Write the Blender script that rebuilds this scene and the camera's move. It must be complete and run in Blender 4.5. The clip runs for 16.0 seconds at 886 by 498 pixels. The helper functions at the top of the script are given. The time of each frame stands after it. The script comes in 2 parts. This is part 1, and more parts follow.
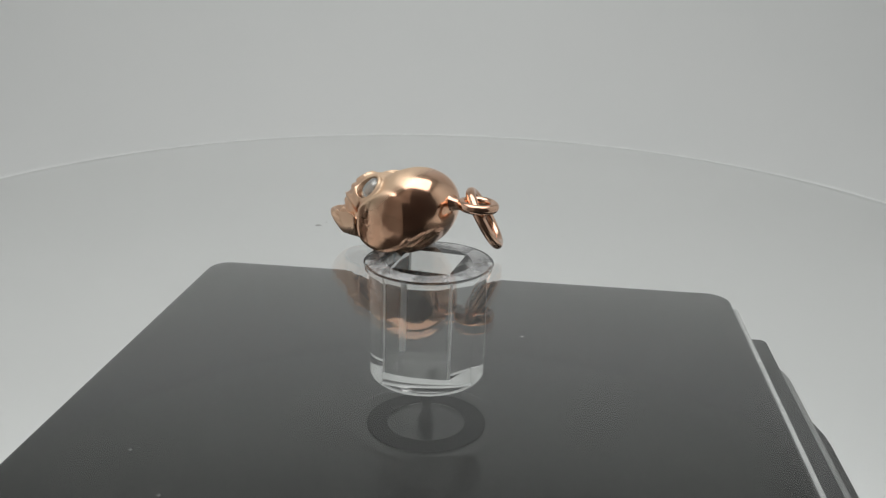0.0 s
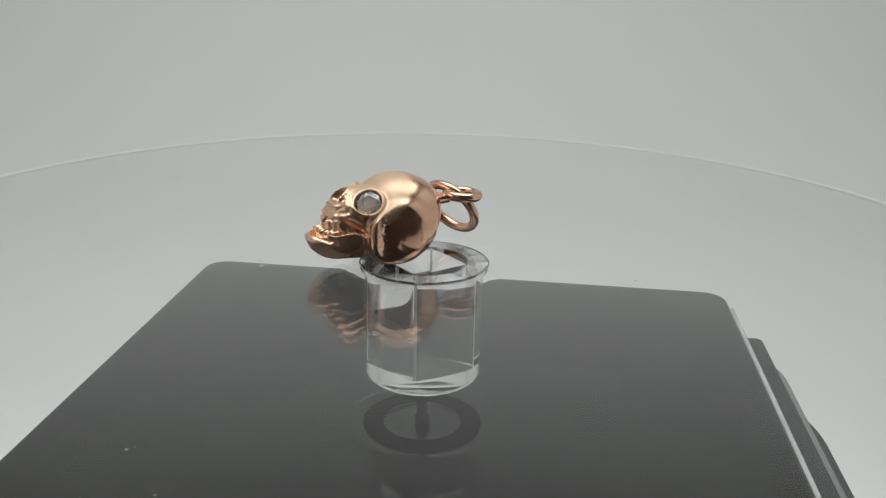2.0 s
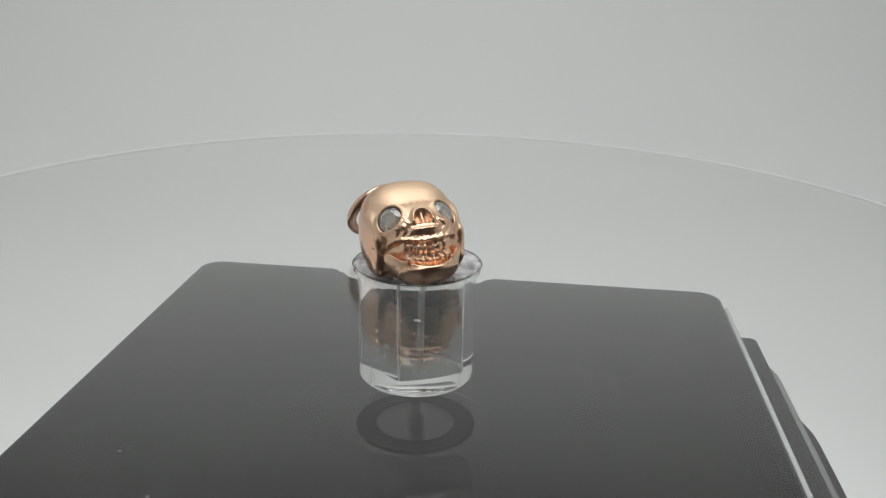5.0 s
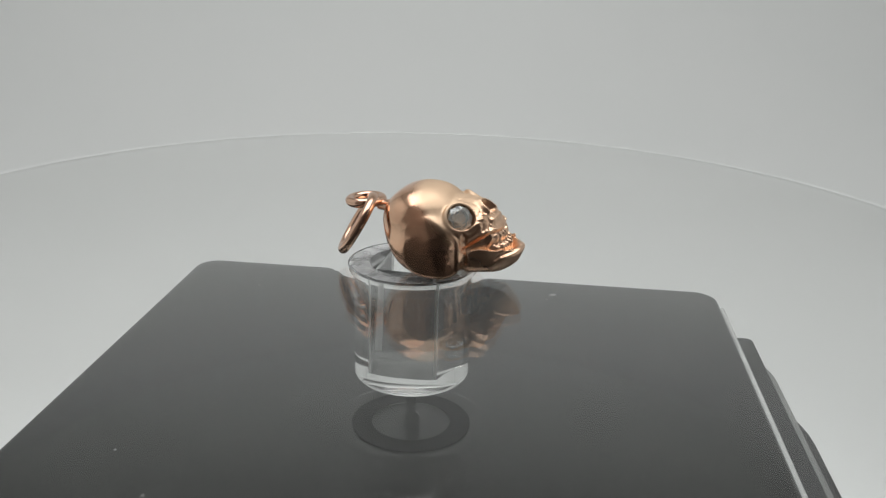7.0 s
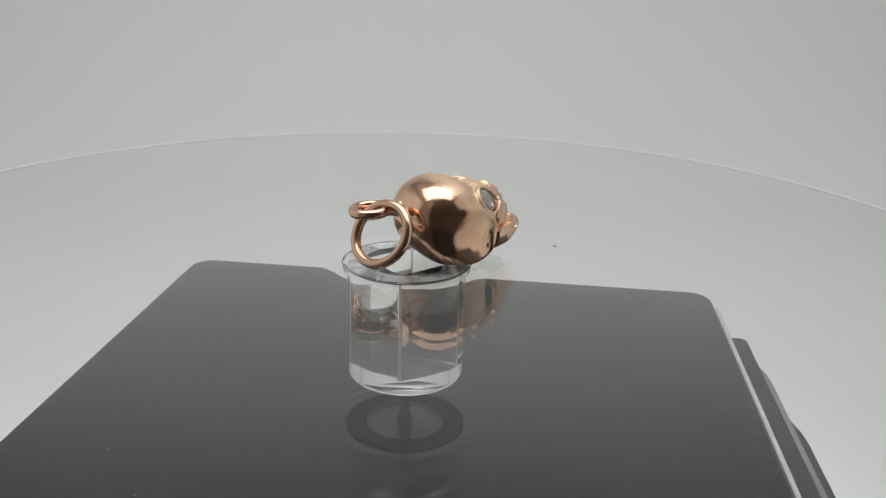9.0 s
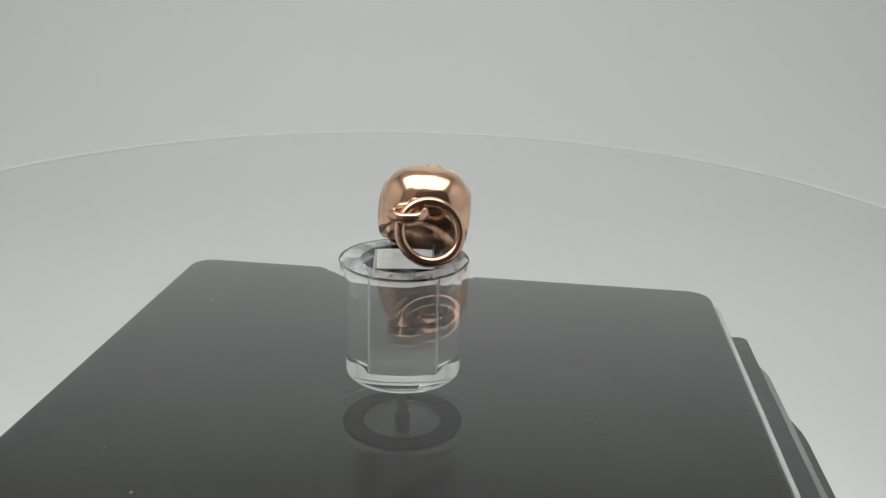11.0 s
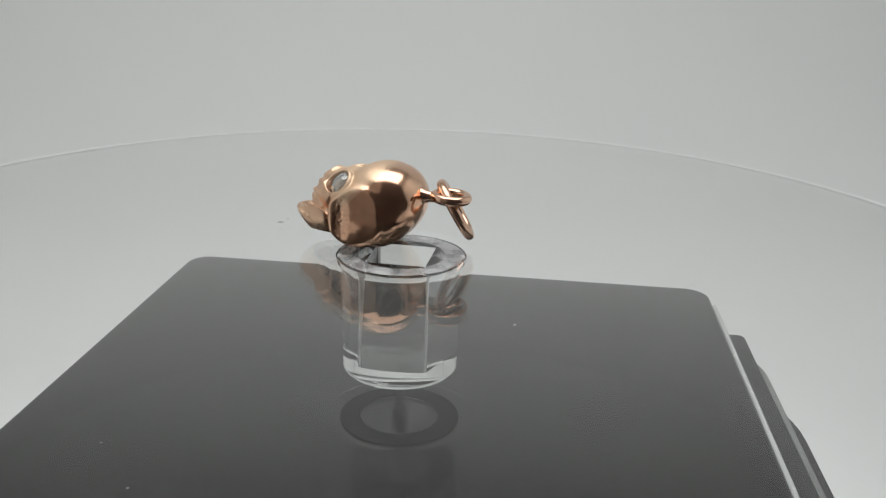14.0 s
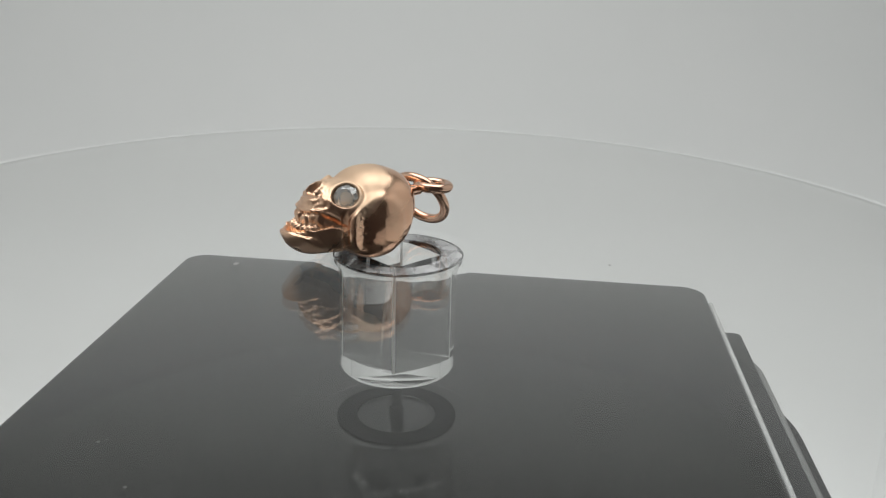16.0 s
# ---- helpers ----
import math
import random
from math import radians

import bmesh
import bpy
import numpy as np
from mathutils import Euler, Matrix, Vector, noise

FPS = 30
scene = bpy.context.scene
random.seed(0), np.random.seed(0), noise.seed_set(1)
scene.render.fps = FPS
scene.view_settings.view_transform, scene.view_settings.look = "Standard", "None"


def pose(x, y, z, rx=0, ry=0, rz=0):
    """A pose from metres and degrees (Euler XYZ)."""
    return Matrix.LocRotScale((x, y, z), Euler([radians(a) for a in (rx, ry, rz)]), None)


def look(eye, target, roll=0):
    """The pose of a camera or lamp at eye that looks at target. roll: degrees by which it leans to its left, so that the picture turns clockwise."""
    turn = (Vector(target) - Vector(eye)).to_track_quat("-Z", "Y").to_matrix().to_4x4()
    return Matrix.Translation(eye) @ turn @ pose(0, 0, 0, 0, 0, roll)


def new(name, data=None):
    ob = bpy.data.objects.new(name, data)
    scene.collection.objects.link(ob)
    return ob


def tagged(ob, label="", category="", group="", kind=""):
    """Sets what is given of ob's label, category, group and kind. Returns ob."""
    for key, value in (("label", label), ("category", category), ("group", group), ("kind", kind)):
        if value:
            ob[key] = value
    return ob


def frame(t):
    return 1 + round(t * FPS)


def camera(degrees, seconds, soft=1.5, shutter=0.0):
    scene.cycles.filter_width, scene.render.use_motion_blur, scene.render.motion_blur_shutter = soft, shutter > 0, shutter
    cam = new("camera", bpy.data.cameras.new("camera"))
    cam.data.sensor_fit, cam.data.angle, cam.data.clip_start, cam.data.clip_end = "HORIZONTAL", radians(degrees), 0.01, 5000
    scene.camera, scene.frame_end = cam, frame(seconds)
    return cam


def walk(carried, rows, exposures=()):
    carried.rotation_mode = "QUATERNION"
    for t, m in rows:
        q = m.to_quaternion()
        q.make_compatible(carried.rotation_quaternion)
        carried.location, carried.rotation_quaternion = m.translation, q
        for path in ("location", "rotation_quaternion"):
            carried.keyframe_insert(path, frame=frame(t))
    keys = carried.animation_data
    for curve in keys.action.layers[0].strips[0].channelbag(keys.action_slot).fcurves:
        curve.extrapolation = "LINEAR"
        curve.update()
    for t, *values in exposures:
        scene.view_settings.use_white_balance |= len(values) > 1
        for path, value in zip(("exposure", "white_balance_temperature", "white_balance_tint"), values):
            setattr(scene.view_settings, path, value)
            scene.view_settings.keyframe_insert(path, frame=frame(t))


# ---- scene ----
cam = camera(50.52, 16.0, soft=1.2)
PATH = [
    (0.0, look((0.00000, -0.10530, 0.03600), (0.00154, -0.00089, 0.00142), 1.27)),
    (0.5, look((0.00015, -0.10530, 0.03599), (0.00164, -0.00090, 0.00139), 1.32)),
    (1.0, look((0.00023, -0.10530, 0.03600), (0.00175, -0.00091, 0.00137), 1.31)),
    (1.5, look((0.00026, -0.10530, 0.03611), (0.00190, -0.00094, 0.00138), 1.27)),
    (2.0, look((0.00036, -0.10530, 0.03633), (0.00206, -0.00100, 0.00144), 1.25)),
    (2.5, look((0.00050, -0.10530, 0.03656), (0.00223, -0.00105, 0.00151), 1.25)),
    (3.0, look((0.00065, -0.10530, 0.03670), (0.00239, -0.00108, 0.00158), 1.25)),
    (3.5, look((0.00078, -0.10530, 0.03672), (0.00254, -0.00107, 0.00162), 1.21)),
    (4.0, look((0.00084, -0.10530, 0.03660), (0.00266, -0.00103, 0.00162), 1.14)),
    (5.2, look((0.00105, -0.10530, 0.03676), (0.00295, -0.00108, 0.00162), 1.26)),
    (6.5, look((0.00132, -0.10530, 0.03689), (0.00325, -0.00113, 0.00163), 1.33)),
    (7.0, look((0.00128, -0.10530, 0.03679), (0.00339, -0.00110, 0.00160), 1.41)),
    (7.5, look((0.00133, -0.10530, 0.03682), (0.00355, -0.00112, 0.00160), 1.49)),
    (8.0, look((0.00141, -0.10530, 0.03676), (0.00373, -0.00111, 0.00157), 1.54)),
    (8.5, look((0.00149, -0.10530, 0.03664), (0.00391, -0.00108, 0.00153), 1.56)),
    (9.0, look((0.00158, -0.10530, 0.03647), (0.00411, -0.00105, 0.00148), 1.54)),
    (10.3, look((0.00202, -0.10530, 0.03608), (0.00430, -0.00099, 0.00125), 1.49)),
    (11.5, look((0.00250, -0.10530, 0.03573), (0.00452, -0.00093, 0.00106), 1.42)),
    (12.0, look((0.00241, -0.10530, 0.03557), (0.00459, -0.00091, 0.00097), 1.48)),
    (12.5, look((0.00230, -0.10530, 0.03544), (0.00466, -0.00090, 0.00088), 1.52)),
    (13.0, look((0.00230, -0.10530, 0.03541), (0.00471, -0.00091, 0.00081), 1.54)),
    (13.5, look((0.00241, -0.10530, 0.03547), (0.00474, -0.00096, 0.00074), 1.56)),
    (14.0, look((0.00250, -0.10530, 0.03548), (0.00479, -0.00098, 0.00067), 1.55)),
    (14.5, look((0.00247, -0.10530, 0.03548), (0.00486, -0.00101, 0.00060), 1.54)),
    (15.0, look((0.00240, -0.10530, 0.03555), (0.00494, -0.00104, 0.00058), 1.56)),
    (15.5, look((0.00237, -0.10530, 0.03563), (0.00504, -0.00107, 0.00058), 1.59)),
    (16.0, look((0.00243, -0.10530, 0.03571), (0.00514, -0.00110, 0.00058), 1.60)),
]
walk(cam, PATH, [(0.0, -0.05), (1.5, -0.02), (3.5, 0.07), (9.0, 0.05), (16.0, 0.07)])

MM = 0.001
TURN = 26.18            # degrees a second, counter-clockwise from above
DISC_TOP = 0.05 * MM
DISC_THICK = 1.6 * MM
DISC_RADIUS = 75 * MM
POST_TOP = DISC_TOP - DISC_THICK
AXIS_X = -0.1 * MM
POST_BOTTOM = -15.9 * MM
BOX_TOP = -22.8 * MM
FLOOR = -56 * MM
BOX_TURN = -7.2

# ---- light ----
world = bpy.data.worlds.new("room_air")
scene.world = world
world.use_nodes = True
world.node_tree.nodes["Background"].inputs[0].default_value = (0.6, 0.62, 0.65, 1)
world.node_tree.nodes["Background"].inputs[1].default_value = 0.10


def area_lamp(name, m, sx, sy, power, colour):
    data = bpy.data.lights.new(name, "AREA")
    data.shape, data.size, data.size_y, data.energy, data.color = "RECTANGLE", sx, sy, power, colour
    ob = new(name, data)
    ob.matrix_world = m
    return ob


area_lamp("led_panel_light", pose(0, 0.035, 0.292), 0.34, 0.26, 0.685, (0.985, 1.0, 0.99))
scene.view_settings.exposure = 0.0


# ---- materials ----
def material(name):
    m = bpy.data.materials.new(name)
    m.use_nodes = True
    return m, m.node_tree, m.node_tree.nodes["Principled BSDF"]


def link(tree, a, b):
    tree.links.new(a, b)


def noise_node(tree, scale, detail=4.0, rough=0.6):
    co = tree.nodes.new("ShaderNodeTexCoord")
    n = tree.nodes.new("ShaderNodeTexNoise")
    n.inputs["Scale"].default_value, n.inputs["Detail"].default_value, n.inputs["Roughness"].default_value = scale, detail, rough
    link(tree, co.outputs["Object"], n.inputs["Vector"])
    return n.outputs["Fac"]


def ramp(tree, fac, a, b, lo=0.3, hi=0.7):
    r = tree.nodes.new("ShaderNodeValToRGB")
    r.color_ramp.elements[0].position, r.color_ramp.elements[1].position = lo, hi
    r.color_ramp.elements[0].color = (*a, 1)
    r.color_ramp.elements[1].color = (*b, 1)
    link(tree, fac, r.inputs["Fac"])
    return r.outputs["Color"]


def bump(tree, shader, fac, strength, distance):
    b = tree.nodes.new("ShaderNodeBump")
    b.inputs["Strength"].default_value, b.inputs["Distance"].default_value = strength, distance
    link(tree, fac, b.inputs["Height"])
    link(tree, b.outputs["Normal"], shader.inputs["Normal"])


def make_gold(name, base, dark, rlo, rhi):
    m, tree, s = material(name)
    s.inputs["Metallic"].default_value = 1.0
    link(tree, ramp(tree, noise_node(tree, 260), dark, base, 0.25, 0.6), s.inputs["Base Color"])
    link(tree, ramp(tree, noise_node(tree, 420, 5), (rlo,) * 3, (rhi,) * 3), s.inputs["Roughness"])
    # fine casting grain over shallow hand-polished waves
    grain, waves = noise_node(tree, 2600, 3), noise_node(tree, 420, 2)
    mix = tree.nodes.new("ShaderNodeMath")
    mix.operation = "MULTIPLY_ADD"
    mix.inputs[1].default_value = 0.16
    link(tree, grain, mix.inputs[0])
    link(tree, waves, mix.inputs[2])
    bump(tree, s, mix.outputs[0], 0.12, 0.0002)
    return m


GOLD = make_gold("rose_gold", (0.90, 0.58, 0.40), (0.82, 0.465, 0.305), 0.10, 0.21)


def satin_forehead(m):
    """The forehead and face are brushed satin, the sides and the crown polished."""
    tree = m.node_tree
    shader = tree.nodes["Principled BSDF"]
    polish = shader.inputs["Roughness"].links[0].from_socket
    co = tree.nodes.new("ShaderNodeTexCoord")
    dot = tree.nodes.new("ShaderNodeVectorMath")
    dot.operation = "DOT_PRODUCT"
    dot.inputs[1].default_value = (650, 0, 700)
    link(tree, co.outputs["Object"], dot.inputs[0])
    rag = tree.nodes.new("ShaderNodeMath")
    rag.operation = "ADD"
    link(tree, dot.outputs["Value"], rag.inputs[0])
    link(tree, noise_node(tree, 500), rag.inputs[1])
    span = tree.nodes.new("ShaderNodeMapRange")
    span.interpolation_type = "SMOOTHSTEP"
    span.inputs["From Min"].default_value, span.inputs["From Max"].default_value = 8.2, 9.9
    span.inputs["To Min"].default_value, span.inputs["To Max"].default_value = 0.0, 0.40
    link(tree, rag.outputs[0], span.inputs["Value"])
    both = tree.nodes.new("ShaderNodeMath")
    both.operation = "ADD"
    # the carved face below the eyes is polished again
    down = tree.nodes.new("ShaderNodeVectorMath")
    down.operation = "DOT_PRODUCT"
    down.inputs[1].default_value = (1000, 0, -1000)
    link(tree, co.outputs["Object"], down.inputs[0])
    face = tree.nodes.new("ShaderNodeMapRange")
    face.inputs["From Min"].default_value, face.inputs["From Max"].default_value = -1.2, 1.0
    face.inputs["To Min"].default_value, face.inputs["To Max"].default_value = 1.0, 0.42
    link(tree, down.outputs["Value"], face.inputs["Value"])
    worn = tree.nodes.new("ShaderNodeMath")
    worn.operation = "MULTIPLY"
    link(tree, span.outputs["Result"], worn.inputs[0])
    link(tree, face.outputs["Result"], worn.inputs[1])
    link(tree, polish, both.inputs[0])
    link(tree, worn.outputs[0], both.inputs[1])
    link(tree, both.outputs[0], shader.inputs["Roughness"])
    polished = shader.inputs["Base Color"].links[0].from_socket
    tint = tree.nodes.new("ShaderNodeMix")
    tint.data_type = "RGBA"
    tint_in = [k for k in tint.inputs if k.type == "RGBA"]
    tint_in[1].default_value = (0.82, 0.605, 0.43, 1)
    gain = tree.nodes.new("ShaderNodeMath")
    gain.operation = "MULTIPLY"
    gain.inputs[1].default_value = 1 / 0.40
    link(tree, worn.outputs[0], gain.inputs[0])
    link(tree, gain.outputs[0], tint.inputs["Factor"])
    link(tree, polished, tint_in[0])
    link(tree, [k for k in tint.outputs if k.type == "RGBA"][0], shader.inputs["Base Color"])


satin_forehead(GOLD)
RING_GOLD = make_gold("rose_gold_wire", (0.84, 0.55, 0.40), (0.74, 0.45, 0.31), 0.12, 0.24)


def make_clear(name, colour, ior, rough):
    m, tree, s = material(name)
    s.inputs["Base Color"].default_value = (*colour, 1)
    s.inputs["IOR"].default_value = ior
    s.inputs["Transmission Weight"].default_value = 1.0
    link(tree, ramp(tree, noise_node(tree, 90), (rough,) * 3, (rough * 1.5,) * 3), s.inputs["Roughness"])
    return m


ACRYLIC = make_clear("clear_acrylic", (0.99, 0.995, 0.99), 1.42, 0.0)
HAZED_ACRYLIC = make_clear("hazed_acrylic", (0.99, 0.995, 0.99), 1.42, 0.015)
FROSTED_BASE = make_clear("frosted_acrylic_base", (0.98, 0.985, 0.98), 1.42, 0.015)
FROSTED_BASE.node_tree.nodes["Principled BSDF"].inputs["Transmission Weight"].default_value = 0.985
# Half-opaque pale acrylic that paints the glints along the hollow's corners.
CORNER_GLINT = make_clear("pale_corner_glint", (0.92, 0.93, 0.92), 1.42, 0.35)
CORNER_GLINT.node_tree.nodes["Principled BSDF"].inputs["Transmission Weight"].default_value = 0.45
RIM_ACRYLIC = make_clear("sawn_acrylic_rim", (0.86, 0.87, 0.86), 1.42, 0.10)
link(RIM_ACRYLIC.node_tree, ramp(RIM_ACRYLIC.node_tree, noise_node(RIM_ACRYLIC.node_tree, 60, 3), (0.02,) * 3, (0.22,) * 3), RIM_ACRYLIC.node_tree.nodes["Principled BSDF"].inputs["Alpha"])
GEM = make_clear("pale_grey_stone", (0.92, 0.95, 0.93), 2.1, 0.0)
GEM.node_tree.nodes["Principled BSDF"].inputs["Transmission Weight"].default_value = 0.72


def make_plain(name, a, b, scale, rlo, rhi, bump_scale=900, bump_strength=0.05, metal=0.0):
    m, tree, s = material(name)
    s.inputs["Metallic"].default_value = metal
    link(tree, ramp(tree, noise_node(tree, scale), a, b), s.inputs["Base Color"])
    link(tree, ramp(tree, noise_node(tree, scale * 4), (rlo,) * 3, (rhi,) * 3), s.inputs["Roughness"])
    bump(tree, s, noise_node(tree, bump_scale), bump_strength, 0.0001)
    return m


# Painted haze: patchy pale film that brightens the top of the post.
PALE_HAZE = make_plain("painted_pale_haze", (0.80, 0.80, 0.81), (0.88, 0.88, 0.89), 600, 0.4, 0.5)
link(PALE_HAZE.node_tree, ramp(PALE_HAZE.node_tree, noise_node(PALE_HAZE.node_tree, 350, 3), (0.12,) * 3, (0.48,) * 3), PALE_HAZE.node_tree.nodes["Principled BSDF"].inputs["Alpha"])
MATT_BLACK = make_plain("matt_black_plastic", (0.010, 0.010, 0.011), (0.016, 0.016, 0.016), 80, 0.5, 0.6)
GLOSS_BLACK = make_plain("gloss_black_plastic", (0.005, 0.005, 0.005), (0.008, 0.008, 0.0075), 40, 0.06, 0.12, 60, 0.02)
GLOSS_BLACK.node_tree.nodes["Principled BSDF"].inputs["Specular IOR Level"].default_value = 0.32
RING_BLACK = make_plain("matt_black_rubber", (0.005, 0.005, 0.005), (0.008, 0.008, 0.008), 200, 0.8, 0.9)
RING_BLACK.node_tree.nodes["Principled BSDF"].inputs["Specular IOR Level"].default_value = 0.0
# Pale grey that paints the bevel's highlight on the box edge.
EDGE_HIGHLIGHT = make_plain("pale_edge_highlight", (0.36, 0.365, 0.36), (0.44, 0.445, 0.44), 60, 0.2, 0.3)
GREY_TRIM = make_plain("satin_grey_plastic", (0.14, 0.145, 0.14), (0.18, 0.185, 0.18), 60, 0.35, 0.45)
WHITE = make_plain("white_backdrop_sheet", (0.79, 0.80, 0.795), (0.81, 0.815, 0.81), 14, 0.55, 0.7, 300, 0.03)
# Mid tone for the unseen panel that the gold mirrors on its left.
GREY_PANEL = make_plain("warm_grey_reflection_panel", (0.22, 0.185, 0.17), (0.27, 0.23, 0.21), 20, 0.8, 0.9)
# Tone of the unseen front panel, set for the gold's dark reflections.
DARK_PANEL = make_plain("dark_brown_reflection_panel", (0.028, 0.019, 0.017), (0.040, 0.028, 0.025), 20, 0.8, 0.9)
TABLE_PAINT = make_plain("plain_table_paint", (0.50, 0.45, 0.42), (0.56, 0.51, 0.48), 3, 0.7, 0.8)
SMUDGE = make_plain("grey_smudge", (0.06, 0.06, 0.058), (0.14, 0.14, 0.135), 900, 0.7, 0.9)
DUST = make_plain("pale_dust", (0.33, 0.33, 0.32), (0.45, 0.45, 0.44), 900, 0.7, 0.9)


# ---- mesh helpers ----
def mesh_of(name, bm, mat, smooth=True):
    me = bpy.data.meshes.new(name)
    bmesh.ops.recalc_face_normals(bm, faces=bm.faces)
    bm.to_mesh(me)
    bm.free()
    me.materials.append(mat)
    if smooth:
        me.shade_smooth()
        me.set_sharp_from_angle(angle=radians(35))
    return me


def part(name, bm, mat, parent=None, label="", smooth=True):
    ob = new(name, mesh_of(name, bm, mat, smooth))
    ob.parent = parent
    if label:
        tagged(ob, label)
    return ob


def lathe(profile, steps=128, close=False):
    """A solid of revolution round z from (radius, height) pairs."""
    bm = bmesh.new()
    rings = []
    for r, z in profile:
        if r < 1e-7:
            rings.append([bm.verts.new((0, 0, z))])
        else:
            rings.append([bm.verts.new((r * math.cos(2 * math.pi * i / steps), r * math.sin(2 * math.pi * i / steps), z)) for i in range(steps)])
    pairs = list(zip(rings, rings[1:]))
    if close:
        pairs.append((rings[-1], rings[0]))
    for a, b in pairs:
        for i in range(steps):
            j = (i + 1) % steps
            if len(a) == 1 and len(b) > 1:
                bm.faces.new((a[0], b[i], b[j]))
            elif len(b) == 1 and len(a) > 1:
                bm.faces.new((a[i], b[0], a[j]))
            elif len(a) > 1:
                bm.faces.new((a[i], b[i], b[j], a[j]))
    return bm


def torus(major, minor, m, n=96, k=24):
    bm = lathe([(major + minor * math.cos(2 * math.pi * i / k), minor * math.sin(2 * math.pi * i / k)) for i in range(k)], n, True)
    bmesh.ops.transform(bm, matrix=m, verts=bm.verts)
    return bm


def rounded_rect(x0, x1, y0, y1, radius, n=12):
    pts = []
    for cx, cy, a0 in ((x1 - radius, y1 - radius, 0), (x0 + radius, y1 - radius, 90), (x0 + radius, y0 + radius, 180), (x1 - radius, y0 + radius, 270)):
        for i in range(n + 1):
            a = radians(a0 + 90 * i / n)
            pts.append((cx + radius * math.cos(a), cy + radius * math.sin(a)))
    return pts


def slab(x0, x1, y0, y1, z0, z1, radius, edge, n=12, k=5, skew=0.0):
    """A rounded plate with a rounded upper edge; skew turns its far edge a little out of square."""
    bm = bmesh.new()
    rings = []
    levels = [(0.0, z0)] + [(edge * (1 - math.cos(math.pi / 2 * i / k)), z1 - edge + edge * math.sin(math.pi / 2 * i / k)) for i in range(k + 1)]
    for inset, z in levels:
        rings.append([bm.verts.new((x, y + skew * (0.5 - (x - x0) / (x1 - x0)), z)) for x, y in rounded_rect(x0 + inset, x1 - inset, y0 + inset, y1 - inset, radius - inset, n)])
    for a, b in zip(rings, rings[1:]):
        for i in range(len(a)):
            j = (i + 1) % len(a)
            bm.faces.new((a[i], a[j], b[j], b[i]))
    bm.faces.new(rings[0][::-1])
    bm.faces.new(rings[-1])
    return bm


def box_bm(x0, x1, y0, y1, z0, z1):
    bm = bmesh.new()
    bmesh.ops.create_cube(bm, size=1)
    for v in bm.verts:
        v.co = ((x0 + x1) / 2 + v.co.x * (x1 - x0), (y0 + y1) / 2 + v.co.y * (y1 - y0), (z0 + z1) / 2 + v.co.z * (z1 - z0))
    return bm


def surface_nets(field, origin, step):
    """The zero surface of a sampled field as a bmesh of quads."""
    inside = field < 0
    nx, ny, nz = (s - 1 for s in field.shape)
    total = np.zeros((nx, ny, nz, 3))
    count = np.zeros((nx, ny, nz))
    corner = [(i, j, k) for i in (0, 1) for j in (0, 1) for k in (0, 1)]
    cut = lambda a, c: a[c[0]:c[0] + nx, c[1]:c[1] + ny, c[2]:c[2] + nz]
    for a in corner:
        for axis in range(3):
            if a[axis]:
                continue
            b = tuple(v + (i == axis) for i, v in enumerate(a))
            fa, fb = cut(field, a), cut(field, b)
            cross = cut(inside, a) != cut(inside, b)
            t = np.where(cross, fa / np.where(cross, fa - fb, 1), 0)
            for i in range(3):
                total[..., i] += cross * (a[i] + (t if i == axis else 0))
            count += cross
    used = count > 0
    index = np.full(used.shape, -1)
    index[used] = np.arange(used.sum())
    cells = np.argwhere(used)
    verts = (cells + total[used] / count[used][:, None]) * step + np.array(origin)
    faces = []
    for axis in range(3):
        o1, o2 = (axis + 1) % 3, (axis + 2) % 3
        lo = [slice(1, -1)] * 3
        lo[axis] = slice(0, -1)
        hi = list(lo)
        hi[axis] = slice(1, None)
        a, b = inside[tuple(lo)], inside[tuple(hi)]
        where = np.argwhere(a != b)
        flip = a[a != b]
        base = where + np.array([0 if i == axis else 1 for i in range(3)])
        quad = []
        for d1, d2 in ((1, 1), (0, 1), (0, 0), (1, 0)):
            c = base.copy()
            c[:, o1] -= d1
            c[:, o2] -= d2
            quad.append(index[c[:, 0], c[:, 1], c[:, 2]])
        quad = np.stack(quad, 1)
        quad[~flip] = quad[~flip][:, ::-1]
        faces.append(quad)
    return verts, np.concatenate(faces)


# ---- the light tent on its table ----
def sweep_sheet():
    """White sheet: floor, curved up into the back wall."""
    line = [(-0.133, FLOOR)]
    rad = 0.13
    for i in range(25):
        a = math.pi / 2 * i / 24
        line.append((0.33 - rad + rad * math.sin(a), FLOOR + rad - rad * math.cos(a)))
    line.append((0.33, 0.31))
    thick = 0.002
    bm = bmesh.new()
    rows = []
    for x in (-0.25, 0.25):
        rows.append([bm.verts.new((x, y, z)) for y, z in line])
        rows.append([bm.verts.new((x, y + (thick if z > FLOOR + 0.06 else 0), z - (thick if z <= FLOOR + 0.06 else 0))) for y, z in line])
    for i in range(len(line) - 1):
        for a, b in ((0, 2), (1, 3), (0, 1), (2, 3)):
            bm.faces.new((rows[a][i], rows[a][i + 1], rows[b][i + 1], rows[b][i]))
    for i in (0, -1):
        bm.faces.new((rows[0][i], rows[1][i], rows[3][i], rows[2][i]))
    return bm


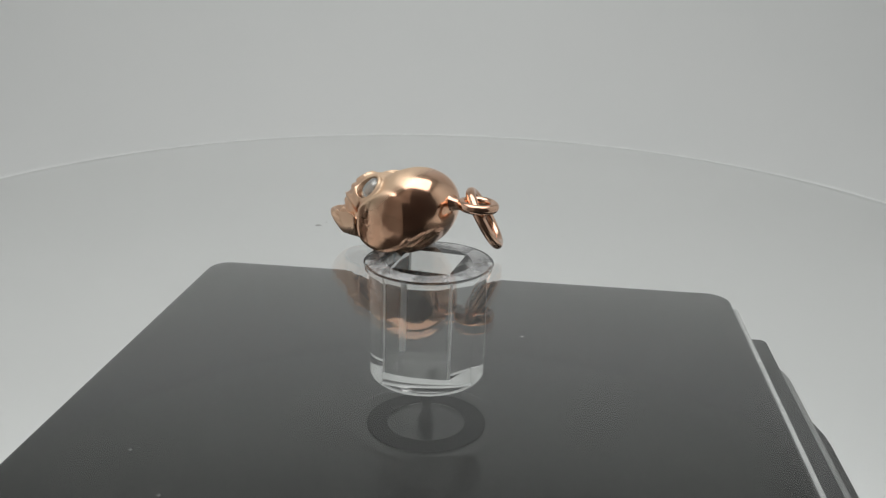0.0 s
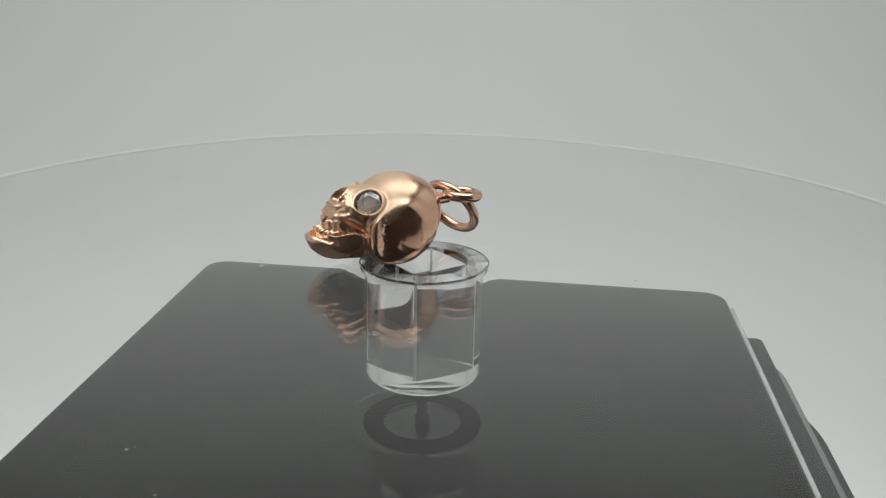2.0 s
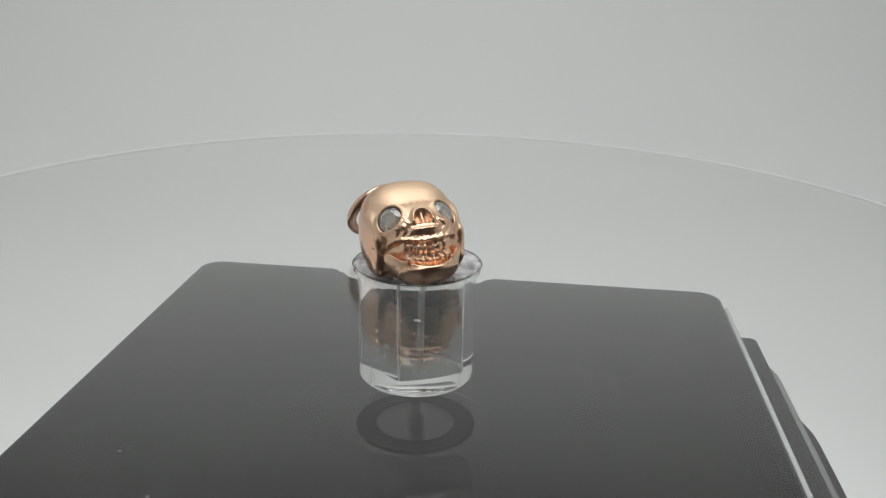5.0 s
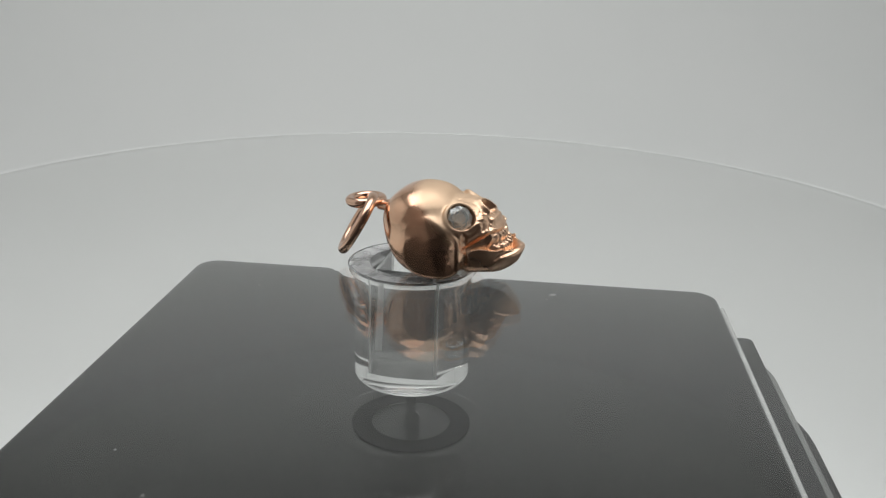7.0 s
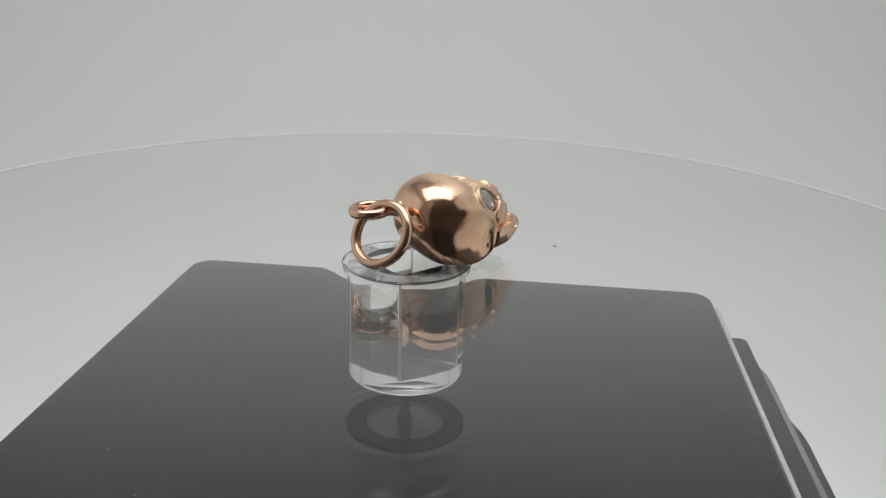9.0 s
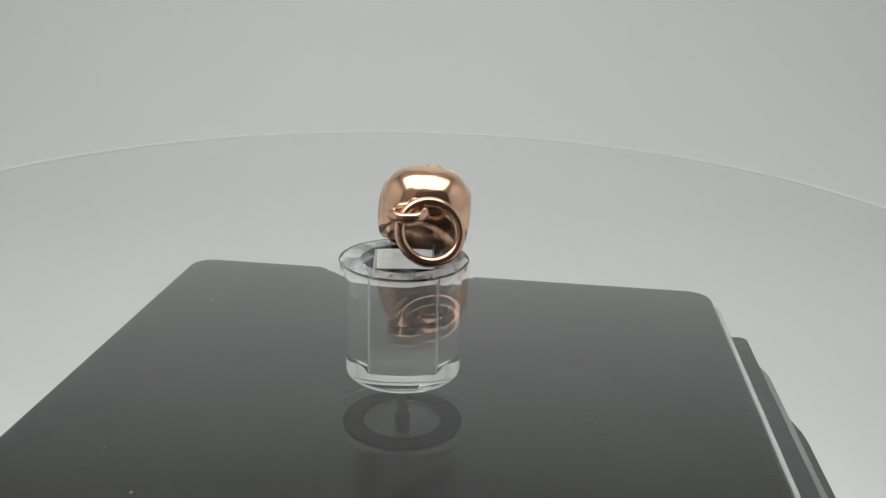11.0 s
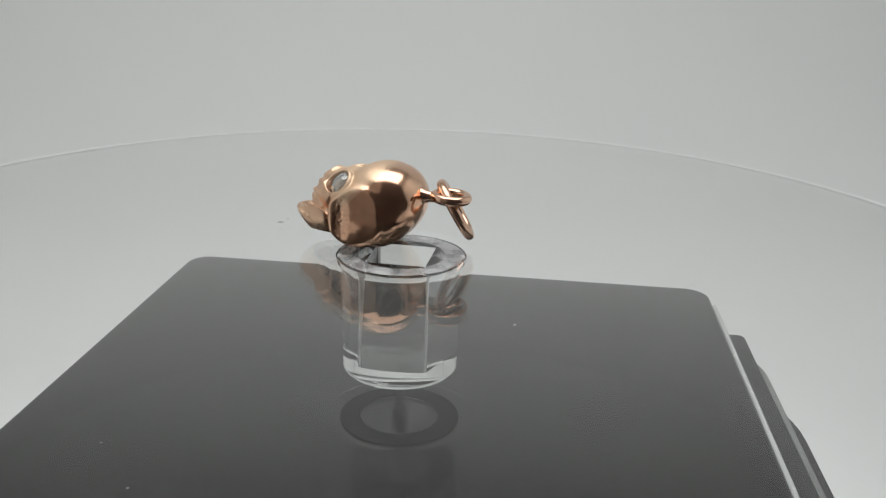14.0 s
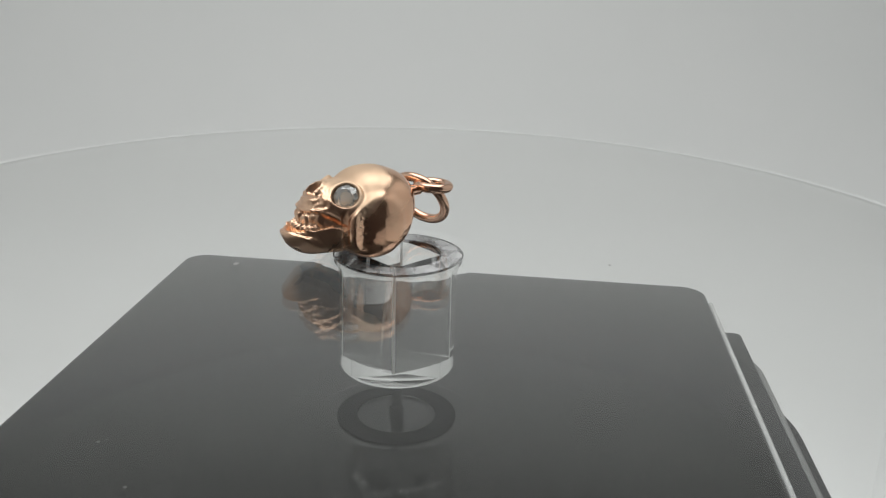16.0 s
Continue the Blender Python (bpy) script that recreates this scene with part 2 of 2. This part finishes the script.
tagged(part("backdrop", sweep_sheet(), WHITE), "seamless white backdrop sheet curving up behind the box", "backdrop", kind="structure")
tagged(part("wall_left", box_bm(-0.262, -0.252, -0.14, 0.345, FLOOR - 0.004, 0.312), WHITE, smooth=False), "plain white light tent side wall", "wall", kind="structure")
tagged(part("wall_right", box_bm(0.252, 0.262, -0.14, 0.345, FLOOR - 0.004, 0.312), WHITE, smooth=False), "plain white light tent side wall", "wall", kind="structure")
# Added panel, out of view: gives the gold a mid-tone reflection.
tagged(part("reflection_panel_left", box_bm(-0.250, -0.055, -0.139, -0.135, FLOOR - 0.004, 0.312), GREY_PANEL, smooth=False), "unseen warm grey panel added in front to tone reflections", "wall", kind="structure")
# Added panel, out of view: gives the gold its dark brown patch.
tagged(part("reflection_panel_right", box_bm(-0.0545, 0.250, -0.139, -0.135, FLOOR - 0.004, 0.312), DARK_PANEL, smooth=False), "unseen dark brown panel added in front for dark reflections", "wall", kind="structure")
tagged(part("ceiling", box_bm(-0.262, 0.262, -0.14, 0.345, 0.314, 0.322), WHITE, smooth=False), "plain white light tent roof", "ceiling", kind="structure")
tagged(part("table_top", box_bm(-0.34, 0.34, -0.20, 0.42, FLOOR - 0.034, FLOOR - 0.005), TABLE_PAINT, smooth=False), "plain brown-grey table under the tent", "table", kind="structure")


# ---- the black motor box ----
def fleck(x, y, z, size, seed):
    rnd = random.Random(seed)
    bm = bmesh.new()
    bmesh.ops.create_icosphere(bm, subdivisions=2, radius=size)
    for v in bm.verts:
        v.co = (x + v.co.x * rnd.uniform(0.5, 1.5), y + v.co.y * rnd.uniform(0.5, 1.4), z + v.co.z * 0.25)
    return bm


def motor_box():
    thing = new("motor_box")
    thing.matrix_world = pose(-39.9 * MM, 59.5 * MM, 0, 0, 0, BOX_TURN)
    w, d = 92.8 * MM, 140 * MM
    part("top_plate", slab(-0.2 * MM, w, -d, 0, BOX_TOP - 5 * MM, BOX_TOP, 4 * MM, 0.9 * MM, skew=1.4 * MM), GLOSS_BLACK, thing, "glossy black top plate")
    part("body", slab(1.2 * MM, w - 36 * MM, -d + 1.2 * MM, -1.2 * MM, FLOOR, BOX_TOP - 5.03 * MM, 5 * MM, 0.3 * MM), GLOSS_BLACK, thing)
    # Added strip: the highlight along the plate's right edge, put into colour.
    part("edge_highlight", slab(w + 0.02 * MM, w + 0.8 * MM, -d + 4 * MM, -6 * MM, BOX_TOP - 4 * MM, BOX_TOP - 0.75 * MM, 0.38 * MM, 0.3 * MM, 4), EDGE_HIGHLIGHT, thing, "pale strip painting the highlight along the plate's edge")
    part("side_rail", slab(w - 34 * MM, w + 6.2 * MM, -d, -5.4 * MM, BOX_TOP - 6.8 * MM, BOX_TOP - 6.2 * MM, 1.3 * MM, 0.4 * MM), MATT_BLACK, thing)
    part("trim_strip", slab(w - 34 * MM, w + 7.4 * MM, -d, -6.0 * MM, BOX_TOP - 7.5 * MM, BOX_TOP - 6.82 * MM, 14 * MM, 0.5 * MM), GREY_TRIM, thing, "satin grey trim strip")
    part("lower_rail", slab(w - 34 * MM, w + 8.8 * MM, -d, -16 * MM, FLOOR, BOX_TOP - 7.52 * MM, 22 * MM, 0.5 * MM), MATT_BLACK, thing)
    for x, y, size, seed in ((13.5, -66.0, 0.20, 21), (14.3, -65.4, 0.12, 22), (20.5, -74.5, 0.22, 23), (12.6, -67.3, 0.10, 24), (73.0, -18.0, 0.14, 25)):
        part("dust_speck", fleck(x * MM, y * MM, BOX_TOP + 0.02 * MM, size * MM, seed), SMUDGE, thing)
    return tagged(thing, "glossy black plastic turntable motor box on white sheet", "motor box")


motor_box()


def bearing_ring():
    """A rubber ring in a shallow glossy collar, with a thin polished lip round the shaft's hole."""
    thing = new("bearing_ring")
    thing.location = (AXIS_X, 0, BOX_TOP + 0.02 * MM)
    part("rubber_ring", lathe([(4.9 * MM, 0), (4.9 * MM, 0.25 * MM), (5.1 * MM, 0.35 * MM), (7.1 * MM, 0.35 * MM), (7.4 * MM, 0.2 * MM), (7.4 * MM, 0)], 96, True), RING_BLACK, thing, "matt black rubber")
    part("collar", lathe([(7.55 * MM, 0), (7.9 * MM, 0.03 * MM), (8.9 * MM, 0.10 * MM), (9.4 * MM, 0.09 * MM), (9.9 * MM, 0)], 96, True), GLOSS_BLACK, thing, "glossy black moulded collar")
    part("lip", lathe([(4.55 * MM, 0), (4.6 * MM, 0.16 * MM), (4.75 * MM, 0.22 * MM), (4.86 * MM, 0.16 * MM), (4.88 * MM, 0)], 96, True), GLOSS_BLACK, thing)
    return tagged(thing, "matt black rubber ring lying on the glossy box", "bearing ring")


bearing_ring()


# ---- the clear turntable: disc, post and shaft turn together ----
def rim_ring(bm, r, z, n):
    return [bm.verts.new((r * math.cos(2 * math.pi * i / n), r * math.sin(2 * math.pi * i / n), z)) for i in range(n)]


def bridge(bm, a, b):
    for i in range(len(a)):
        j = (i + 1) % len(a)
        bm.faces.new((a[i], a[j], b[j], b[i]))


def clear_table_bm():
    """One clear casting: a closed-base post with a small lip and a square hollow, running into the wide disc."""
    bm = bmesh.new()
    n = 192
    r, e = DISC_RADIUS, DISC_THICK / 2
    prof = [((6.25 + 0.75 * math.sin(a)) * MM, POST_BOTTOM + 0.75 * MM * (1 - math.cos(a))) for a in (math.pi / 2 * k / 6 for k in range(7))]
    prof += [(7.02 * MM, POST_TOP - 0.75 * MM), (7.55 * MM, POST_TOP - 0.6 * MM), (7.6 * MM, POST_TOP - 0.15 * MM)]
    prof += [((7.72 + 2.3 * k / 6) * MM, POST_TOP - 0.05 * MM * (1 - k / 6) ** 2) for k in range(7)]
    prof += [(r - e + e * math.sin(math.pi * k / 10), POST_TOP + e - e * math.cos(math.pi * k / 10)) for k in range(11)]
    rings = [rim_ring(bm, q, z, n) for q, z in prof]
    for a, b in zip(rings, rings[1:]):
        bridge(bm, a, b)
    bm.faces.new(rings[0][::-1])
    bm.faces.new(rings[-1])
    half = 5.05 * MM / math.sqrt(2)
    sq = rounded_rect(-half, half, -half, half, 0.22 * MM, 4)
    turn = radians(-62 - 45)
    sq = [(x * math.cos(turn) - y * math.sin(turn), x * math.sin(turn) + y * math.cos(turn)) for x, y in sq]
    low = [bm.verts.new((x, y, POST_BOTTOM + 1.5 * MM)) for x, y in sq]
    high = [bm.verts.new((x, y, POST_TOP - 0.05 * MM)) for x, y in sq]
    bridge(bm, high, low)
    bm.faces.new(low)
    bm.faces.new(high[::-1])
    return bm


def turntable():
    thing = new("display_turntable")
    clear = clear_table_bm()
    me = bpy.data.meshes.new("clear_disc_and_post")
    clear.to_mesh(me)
    clear.free()
    me.materials.append(ACRYLIC)
    me.materials.append(RIM_ACRYLIC)
    me.materials.append(HAZED_ACRYLIC)
    me.materials.append(FROSTED_BASE)
    me.materials.append(CORNER_GLINT)
    me.shade_smooth()
    me.set_sharp_from_angle(angle=radians(30))
    disc = new("disc", me)
    disc.parent = thing
    tagged(disc, "large clear acrylic disc running into a round post")
    disc.visible_shadow = False
    for f in me.polygons:
        if abs(f.normal.z) > 0.999:
            f.use_smooth = False
            if f.center.z < POST_BOTTOM + 0.1 * MM:
                f.material_index = 3
        elif f.center.xy.length < 5.6 * MM:
            # the hollow's four corners: small pale faces paint its bright edge lines
            f.material_index = 4 if f.area < 20 * MM * MM else 2
        a = math.degrees(math.atan2(f.center.y, f.center.x))
        if DISC_RADIUS - DISC_THICK < f.center.xy.length and not -108 < a < -80:
            f.material_index = 1
    for x, y, size, mat, seed in SPECKS:
        part("dust_speck", fleck(x * MM, y * MM, DISC_TOP + 0.02 * MM, size * MM, seed), mat, thing)
    # Added ring inside the acrylic; its pale colour stands in for refracted light.
    haze = part("haze_ring", lathe([(5.15 * MM, POST_TOP + 0.10 * MM), (7.35 * MM, POST_TOP + 0.10 * MM), (7.35 * MM, POST_TOP + 0.14 * MM), (5.15 * MM, POST_TOP + 0.14 * MM)], 96, True), PALE_HAZE, thing, "pale haze ring added to lighten the post's top")
    haze.visible_shadow = False
    part("shaft", lathe([(0, BOX_TOP), (1.0 * MM, BOX_TOP), (1.0 * MM, BOX_TOP + 1.2 * MM), (0.62 * MM, BOX_TOP + 1.5 * MM), (0.62 * MM, POST_BOTTOM - 0.02 * MM), (0, POST_BOTTOM - 0.02 * MM)], 32), GLOSS_BLACK, thing, "short black drive shaft")
    return tagged(thing, "clear acrylic turntable disc on a short round post", "turntable")


SPECKS = [(-14.5, 12.2, 0.32, DUST, 1), (-13.6, 13.6, 0.12, DUST, 2), (17.0, 9.0, 0.14, DUST, 4), (9.0, -23.0, 0.16, DUST, 5)]
table = turntable()


# ---- the skull pendant ----
SKULL_Y = -2.0
LEAN, LEAN_Z = radians(3.6), 4.0      # the skull leans a little to one side
LEANING = Matrix.Translation((0, SKULL_Y, LEAN_Z)) @ Matrix.Rotation(LEAN, 4, "X") @ Matrix.Translation((0, 0, -LEAN_Z))
FACE = math.sqrt(0.5)


def smin(a, b, k):
    h = np.clip(0.5 + 0.5 * (b - a) / k, 0, 1)
    return b + (a - b) * h - k * h * (1 - h)


def smax(a, b, k):
    return -smin(-a, -b, k)


def step01(lo, hi, v):
    t = np.clip((v - lo) / (hi - lo), 0, 1)
    return t * t * (3 - 2 * t)


def blob(x, y, z, c, r, p):
    q = (np.abs((x - c[0]) / r[0]) ** p + np.abs((y - c[1]) / r[1]) ** p + np.abs((z - c[2]) / r[2]) ** p) ** (1 / p)
    return (q - 1) * min(r)


EYES = [(7.6, s * 3.05, 8.35) for s in (-1, 1)]
EYE_WAYS = [Vector((0.56, s * 0.60, 0.57)).normalized() for s in (-1, 1)]


def skull_base(x, y, z):
    """Cranium, face and jaw, in millimetres: x to the chin, z up."""
    p = np.where(z < 5.75, 3.3, 2.6)
    section = (np.abs(y / 5.25) ** p + np.abs((z - 5.75) / 5.0) ** p) ** (1 / p)
    cran = ((section ** 2.15 + np.abs((x - 2.6) / 5.05) ** 2.15) ** (1 / 2.15) - 1) * 5.1
    u, n = (x - z) * FACE, (x + z) * FACE
    width = 4.75 - 0.16 * np.clip(u - 0.5, 0, 8)
    face = blob(u, y / width * 4.75, n, (2.1, 0, 8.85), (5.15, 4.75, 4.2), 2.2)
    face = smax(face, 2.2 - z, 0.5)
    taper = 4.3 - 0.24 * np.clip(x - 8.5, 0, 6)
    under = np.clip(5.0 - z, 0, 3.2)      # the jaw draws in towards its lower edge
    taper = taper * (1 - 0.075 * under)
    jaw = blob(x + 0.16 * under, y / taper * 4.5, z, (9.65, 0, 3.66), (4.15, 4.5, 1.82), 2.25)
    d = smin(face, jaw, 0.5)
    d = smin(cran, d, 0.5)
    side = ((np.abs((x - 4.9) / 3.35) ** 2.5 + np.abs((z - 4.75) / 3.55) ** 2.5) ** 0.4 - 1) * 3.55
    bulge = np.abs(y) - 5.32 + 0.15 * step01(4.5, 2.0, x) + 0.020 * (x - 3.0) ** 2 + 0.030 * (z - 4.9) ** 2
    bulge = bulge + 0.32 * np.exp(-((x - 6.5) / 0.75) ** 2) * np.exp(-((z - 4.6) / 2.2) ** 2) - 0.13 * np.exp(-((x - 7.7) / 0.4) ** 2) - 0.25 * step01(0, 3, y)
    plate = smax(side, bulge, 0.7)
    top_cut = (z - 6.9) * 0.8 + (x - 6.0) * 0.6 - 0.75
    plate = smax(plate, top_cut, 0.4)
    d = smin(d, smin(cran, plate, 0.9), 0.15)
    d = d + 0.24 * np.exp(-((side - 0.28) / 0.22) ** 2) * step01(3.0, 3.8, np.abs(y)) * step01(6.0, 7.2, x) * step01(7.6, 6.6, z)
    return smax(d, -0.78 * (x - 0.7) - 0.63 * (z - 0.9) - 0.25, 2.6)


def skull_foot(y, z):
    """Height over the disc of a point of the leaning skull."""
    return LEAN_Z + (z - LEAN_Z) * math.cos(LEAN) + y * math.sin(LEAN) - 0.77


def skull_hollow(x, y, z):
    """The casting is open below: a thin shell over a cavity in the cranium and one in the jaw."""
    level = 4.6 - 1.0 * step01(6.5, 8.5, x)
    shell = skull_base(x, y, np.maximum(z, 1.7 + 1.2 * step01(6.5, 8.5, x))) + 0.5
    inner = np.maximum(skull_base(x, y, np.maximum(z, level)) + 0.8, shell)
    return smax(inner, z - 6.2, 0.4)


def skull_field(x, y, z):
    d = smax(skull_base(x, y, z), -skull_foot(y, z), 0.25)
    d = d + 0.010 * np.sin(1.9 * x + 1.1 * y) * np.sin(1.7 * z - 0.8 * x) + 0.005 * np.sin(3.7 * y + 2.9 * z) * np.sin(3.3 * x - 1.2 * z)
    u, n = (x - z) * FACE, (x + z) * FACE
    front = step01(9.0, 10.2, n)
    h = np.zeros_like(d)
    # mouth: a grin whose corners climb
    mid = 4.75 - 0.135 * y * y
    grin = np.sqrt(np.clip(1 - (y / 4.35) ** 2, 0, 1))
    mouth = step01(0, 0.28, 1.45 * grin - np.abs(u - mid))
    h -= 0.52 * mouth
    lip = np.exp(-((np.abs(u - mid) - 1.5 * grin) / 0.28) ** 2) * step01(4.5, 3.9, np.abs(y))
    h += 0.13 * lip
    # teeth: two rows, a little uneven
    rnd = random.Random(4)
    for row, du, size in ((0, -0.60, 1.0), (1, 0.62, 0.9)):
        for i in range(8):
            ty = (i - 3.5) * 0.80 * (1 - 0.04 * abs(i - 3.5)) + rnd.uniform(-0.06, 0.06)
            tu = 4.6 - 0.115 * ty * ty + du + rnd.uniform(-0.08, 0.08)
            q = np.sqrt(((y - ty) / (0.37 * size * rnd.uniform(0.9, 1.1))) ** 2 + ((u - tu) / 0.56) ** 2)
            h += rnd.uniform(0.38, 0.55) * step01(1.45, 0.2, q)
    # nose: a raised arch over a ribbed cavity
    h += 0.32 * np.exp(-(y / 2.2) ** 2 - ((u - 0.6) / 2.0) ** 2)
    arch = np.sqrt((y / 1.1) ** 2 + ((u - 1.0) / 1.6) ** 2)
    low = step01(1.5, 1.0, u)
    h -= 0.34 * step01(0.95, 0.6, arch) * low
    h += 0.36 * np.exp(-((arch - 1.0) / 0.17) ** 2) * low
    h += 0.17 * np.cos(6.8 * y) * step01(0.9, 0.6, arch) * low
    # small nicks between the brows
    for k in (-1, 0, 1):
        h -= 0.08 * np.exp(-(((y - 0.7 * k) / 0.25) ** 2 + ((u + 2.0) / 0.3) ** 2))
    # bar of the upper lip, and the chin ridge
    h += 0.30 * np.exp(-((u - 2.1 + 0.05 * y * y) / 0.30) ** 2) * step01(1.9, 1.1, np.abs(y))
    h += 0.25 * np.exp(-((u - 6.6 + 0.09 * y * y) / 0.35) ** 2) * step01(4.0, 2.5, np.abs(y))
    # hollows under the cheek bones
    for s in (-1, 1):
        h -= 0.45 * np.exp(-(((y - s * 3.9) / 0.55) ** 2 + ((u - 1.9) / 0.8) ** 2))
        h += 0.22 * np.exp(-(((y - s * 2.6) / 0.9) ** 2 + ((u - 1.15) / 0.35) ** 2))
    # engraved strokes on cheeks and brow
    h += 0.05 * np.sin(7.0 * y + 2.5 * np.sin(3 * u)) * step01(1.2, 1.8, np.abs(y)) * step01(3.9, 3.0, np.abs(y)) * step01(3.6, 2.8, u) * step01(0.2, 1.0, u)
    h += 0.028 * step01(3.8, 3.0, np.abs(y)) * np.sin(8.5 * y + 2.0 * np.sin(4 * u + y)) * np.sin(7.5 * u + 1.5 * np.sin(5 * y)) * step01(-1.6, -0.4, u) * step01(6.4, 5.6, u)
    d = d - h * front
    # rough casting grains at the front of each side plate
    rnd = random.Random(9)
    for k in range(64):
        gx, gz, side = rnd.gauss(6.55, 0.32), rnd.gauss(4.9, 1.15), 1 if k % 9 else -1
        size, rise = rnd.uniform(0.12, 0.17), rnd.choice((-0.03, 0.035, 0.05))
        i0, i1 = np.searchsorted(x[:, 0, 0], (gx - 0.5, gx + 0.5))
        k0, k1 = np.searchsorted(z[0, 0, :], (gz - 0.5, gz + 0.5))
        cut = np.s_[i0:i1, :, k0:k1]
        d[cut] -= rise * np.exp(-((x[cut] - gx) ** 2 + (z[cut] - gz) ** 2) / size ** 2) * step01(3.5, 4.3, side * y[cut])
    # eye sockets with raised seats
    for c, w in zip(EYES, EYE_WAYS):
        px, py, pz = x - c[0], y - c[1], z - c[2]
        along = px * w[0] + py * w[1] + pz * w[2]
        away = np.sqrt(np.maximum(px * px + py * py + pz * pz - along * along, 0))
        seat = np.sqrt((away - 1.66) ** 2 + (along - EYE_RISE + 0.46) ** 2) - 0.22
        d = smin(d, seat, 0.55)
        d = smax(d, -np.maximum(away - 1.50, EYE_RISE - 1.1 - along), 0.10)
    return smax(d, -skull_hollow(x, y, z), 0.12)


def eye_rise():
    """How far the bare surface lies from the eye's centre along its way."""
    s = np.linspace(-3, 3, 601)
    c, w = EYES[1], EYE_WAYS[1]
    d = skull_base(c[0] + s * w[0], c[1] + s * w[1], c[2] + s * w[2])
    return float(s[np.argmax(d > 0)])


EYE_RISE = eye_rise()


def skull_mesh():
    step = 0.085
    lo, hi = (-3.4, -6.3, 0.1), (14.5, 6.3, 11.9)
    axes = [np.arange(a, b, step) for a, b in zip(lo, hi)]
    x, y, z = np.meshgrid(*axes, indexing="ij")
    verts, faces = surface_nets(skull_field(x, y, z), lo, step)
    turn = np.array(LEANING)
    verts = (verts @ turn[:3, :3].T + turn[:3, 3]) * MM
    me = bpy.data.meshes.new("skull")
    me.from_pydata(verts.tolist(), [], faces.tolist())
    me.materials.append(GOLD)
    me.shade_smooth()
    return me


def gem_bm(r):
    """Round brilliant: table, crown facets, girdle, pavilion."""
    bm = bmesh.new()
    def ring(rad, z, off):
        return [bm.verts.new((rad * math.cos(math.pi / 4 * (i + off)), rad * math.sin(math.pi / 4 * (i + off)), z)) for i in range(8)]
    table_ring, mid, girdle, low = ring(r * 0.55, r * 0.32, 0), ring(r * 0.82, r * 0.20, 0.5), ring(r, 0.02 * r, 0), ring(r, -0.03 * r, 0)
    tip = bm.verts.new((0, 0, -r * 0.8))
    bm.faces.new(table_ring)
    for i in range(8):
        j = (i + 1) % 8
        bm.faces.new((table_ring[i], mid[i], table_ring[j]))
        bm.faces.new((table_ring[j], mid[i], girdle[j], mid[j]))
        bm.faces.new((mid[i], girdle[i], girdle[j]))
        bm.faces.new((girdle[i], low[i], low[j], girdle[j]))
        bm.faces.new((low[i], tip, low[j]))
    return bm


def neck_bm():
    bm = lathe([(0, -1.3), (1.15, -1.4), (1.0, -0.9), (0.8, -0.5), (0.68, -0.1), (0.62, 0.4), (0.6, 0.9), (0, 0.9)], 32)
    bmesh.ops.transform(bm, matrix=Matrix.Scale(MM, 4) @ pose(-2.9, SKULL_Y + 0.6, 7.3, 0, -90, 0), verts=bm.verts)
    return bm


def skull_pendant():
    thing = new("skull_pendant")
    body = new("skull", skull_mesh())
    body.parent = thing
    for c, w in zip(EYES, EYE_WAYS):
        spot = LEANING @ (Vector(c) + w * (EYE_RISE - 0.42))
        gem = part("eye_stone", gem_bm(1.48 * MM), GEM, thing, "pale grey faceted eye stone", smooth=False)
        gem.matrix_local = Matrix.Translation(spot * MM) @ (LEANING.to_3x3() @ w).to_track_quat("Z", "Y").to_matrix().to_4x4()
    part("neck", neck_bm(), RING_GOLD, thing)
    part("bail", torus(1.85 * MM, 0.58 * MM, pose(-5.6 * MM, (SKULL_Y + 0.9) * MM, 7.6 * MM, 0, -4, 0)), RING_GOLD, thing, "soldered rose gold loop")
    way = Vector((0.81, 0.30, -0.5)).normalized().to_track_quat("Z", "Y").to_matrix().to_4x4()
    part("jump_ring", torus(3.45 * MM, 0.58 * MM, Matrix.Translation((-5.5 * MM, -3.6 * MM, 5.45 * MM)) @ way), RING_GOLD, thing, "plain rose gold jump ring")
    return tagged(thing, "polished rose gold skull pendant lying on clear disc", "pendant")


pendant = skull_pendant()


def motions():
    times = [0.5 * i for i in range(33)]
    walk(table, [(t, pose(AXIS_X, 0, 0, 0, 0, TURN * t)) for t in times])
    walk(pendant, [(t, pose(AXIS_X, 0, -0.72 * MM, 0, 0, -90 + TURN * (t - 4.36))) for t in times])


motions()
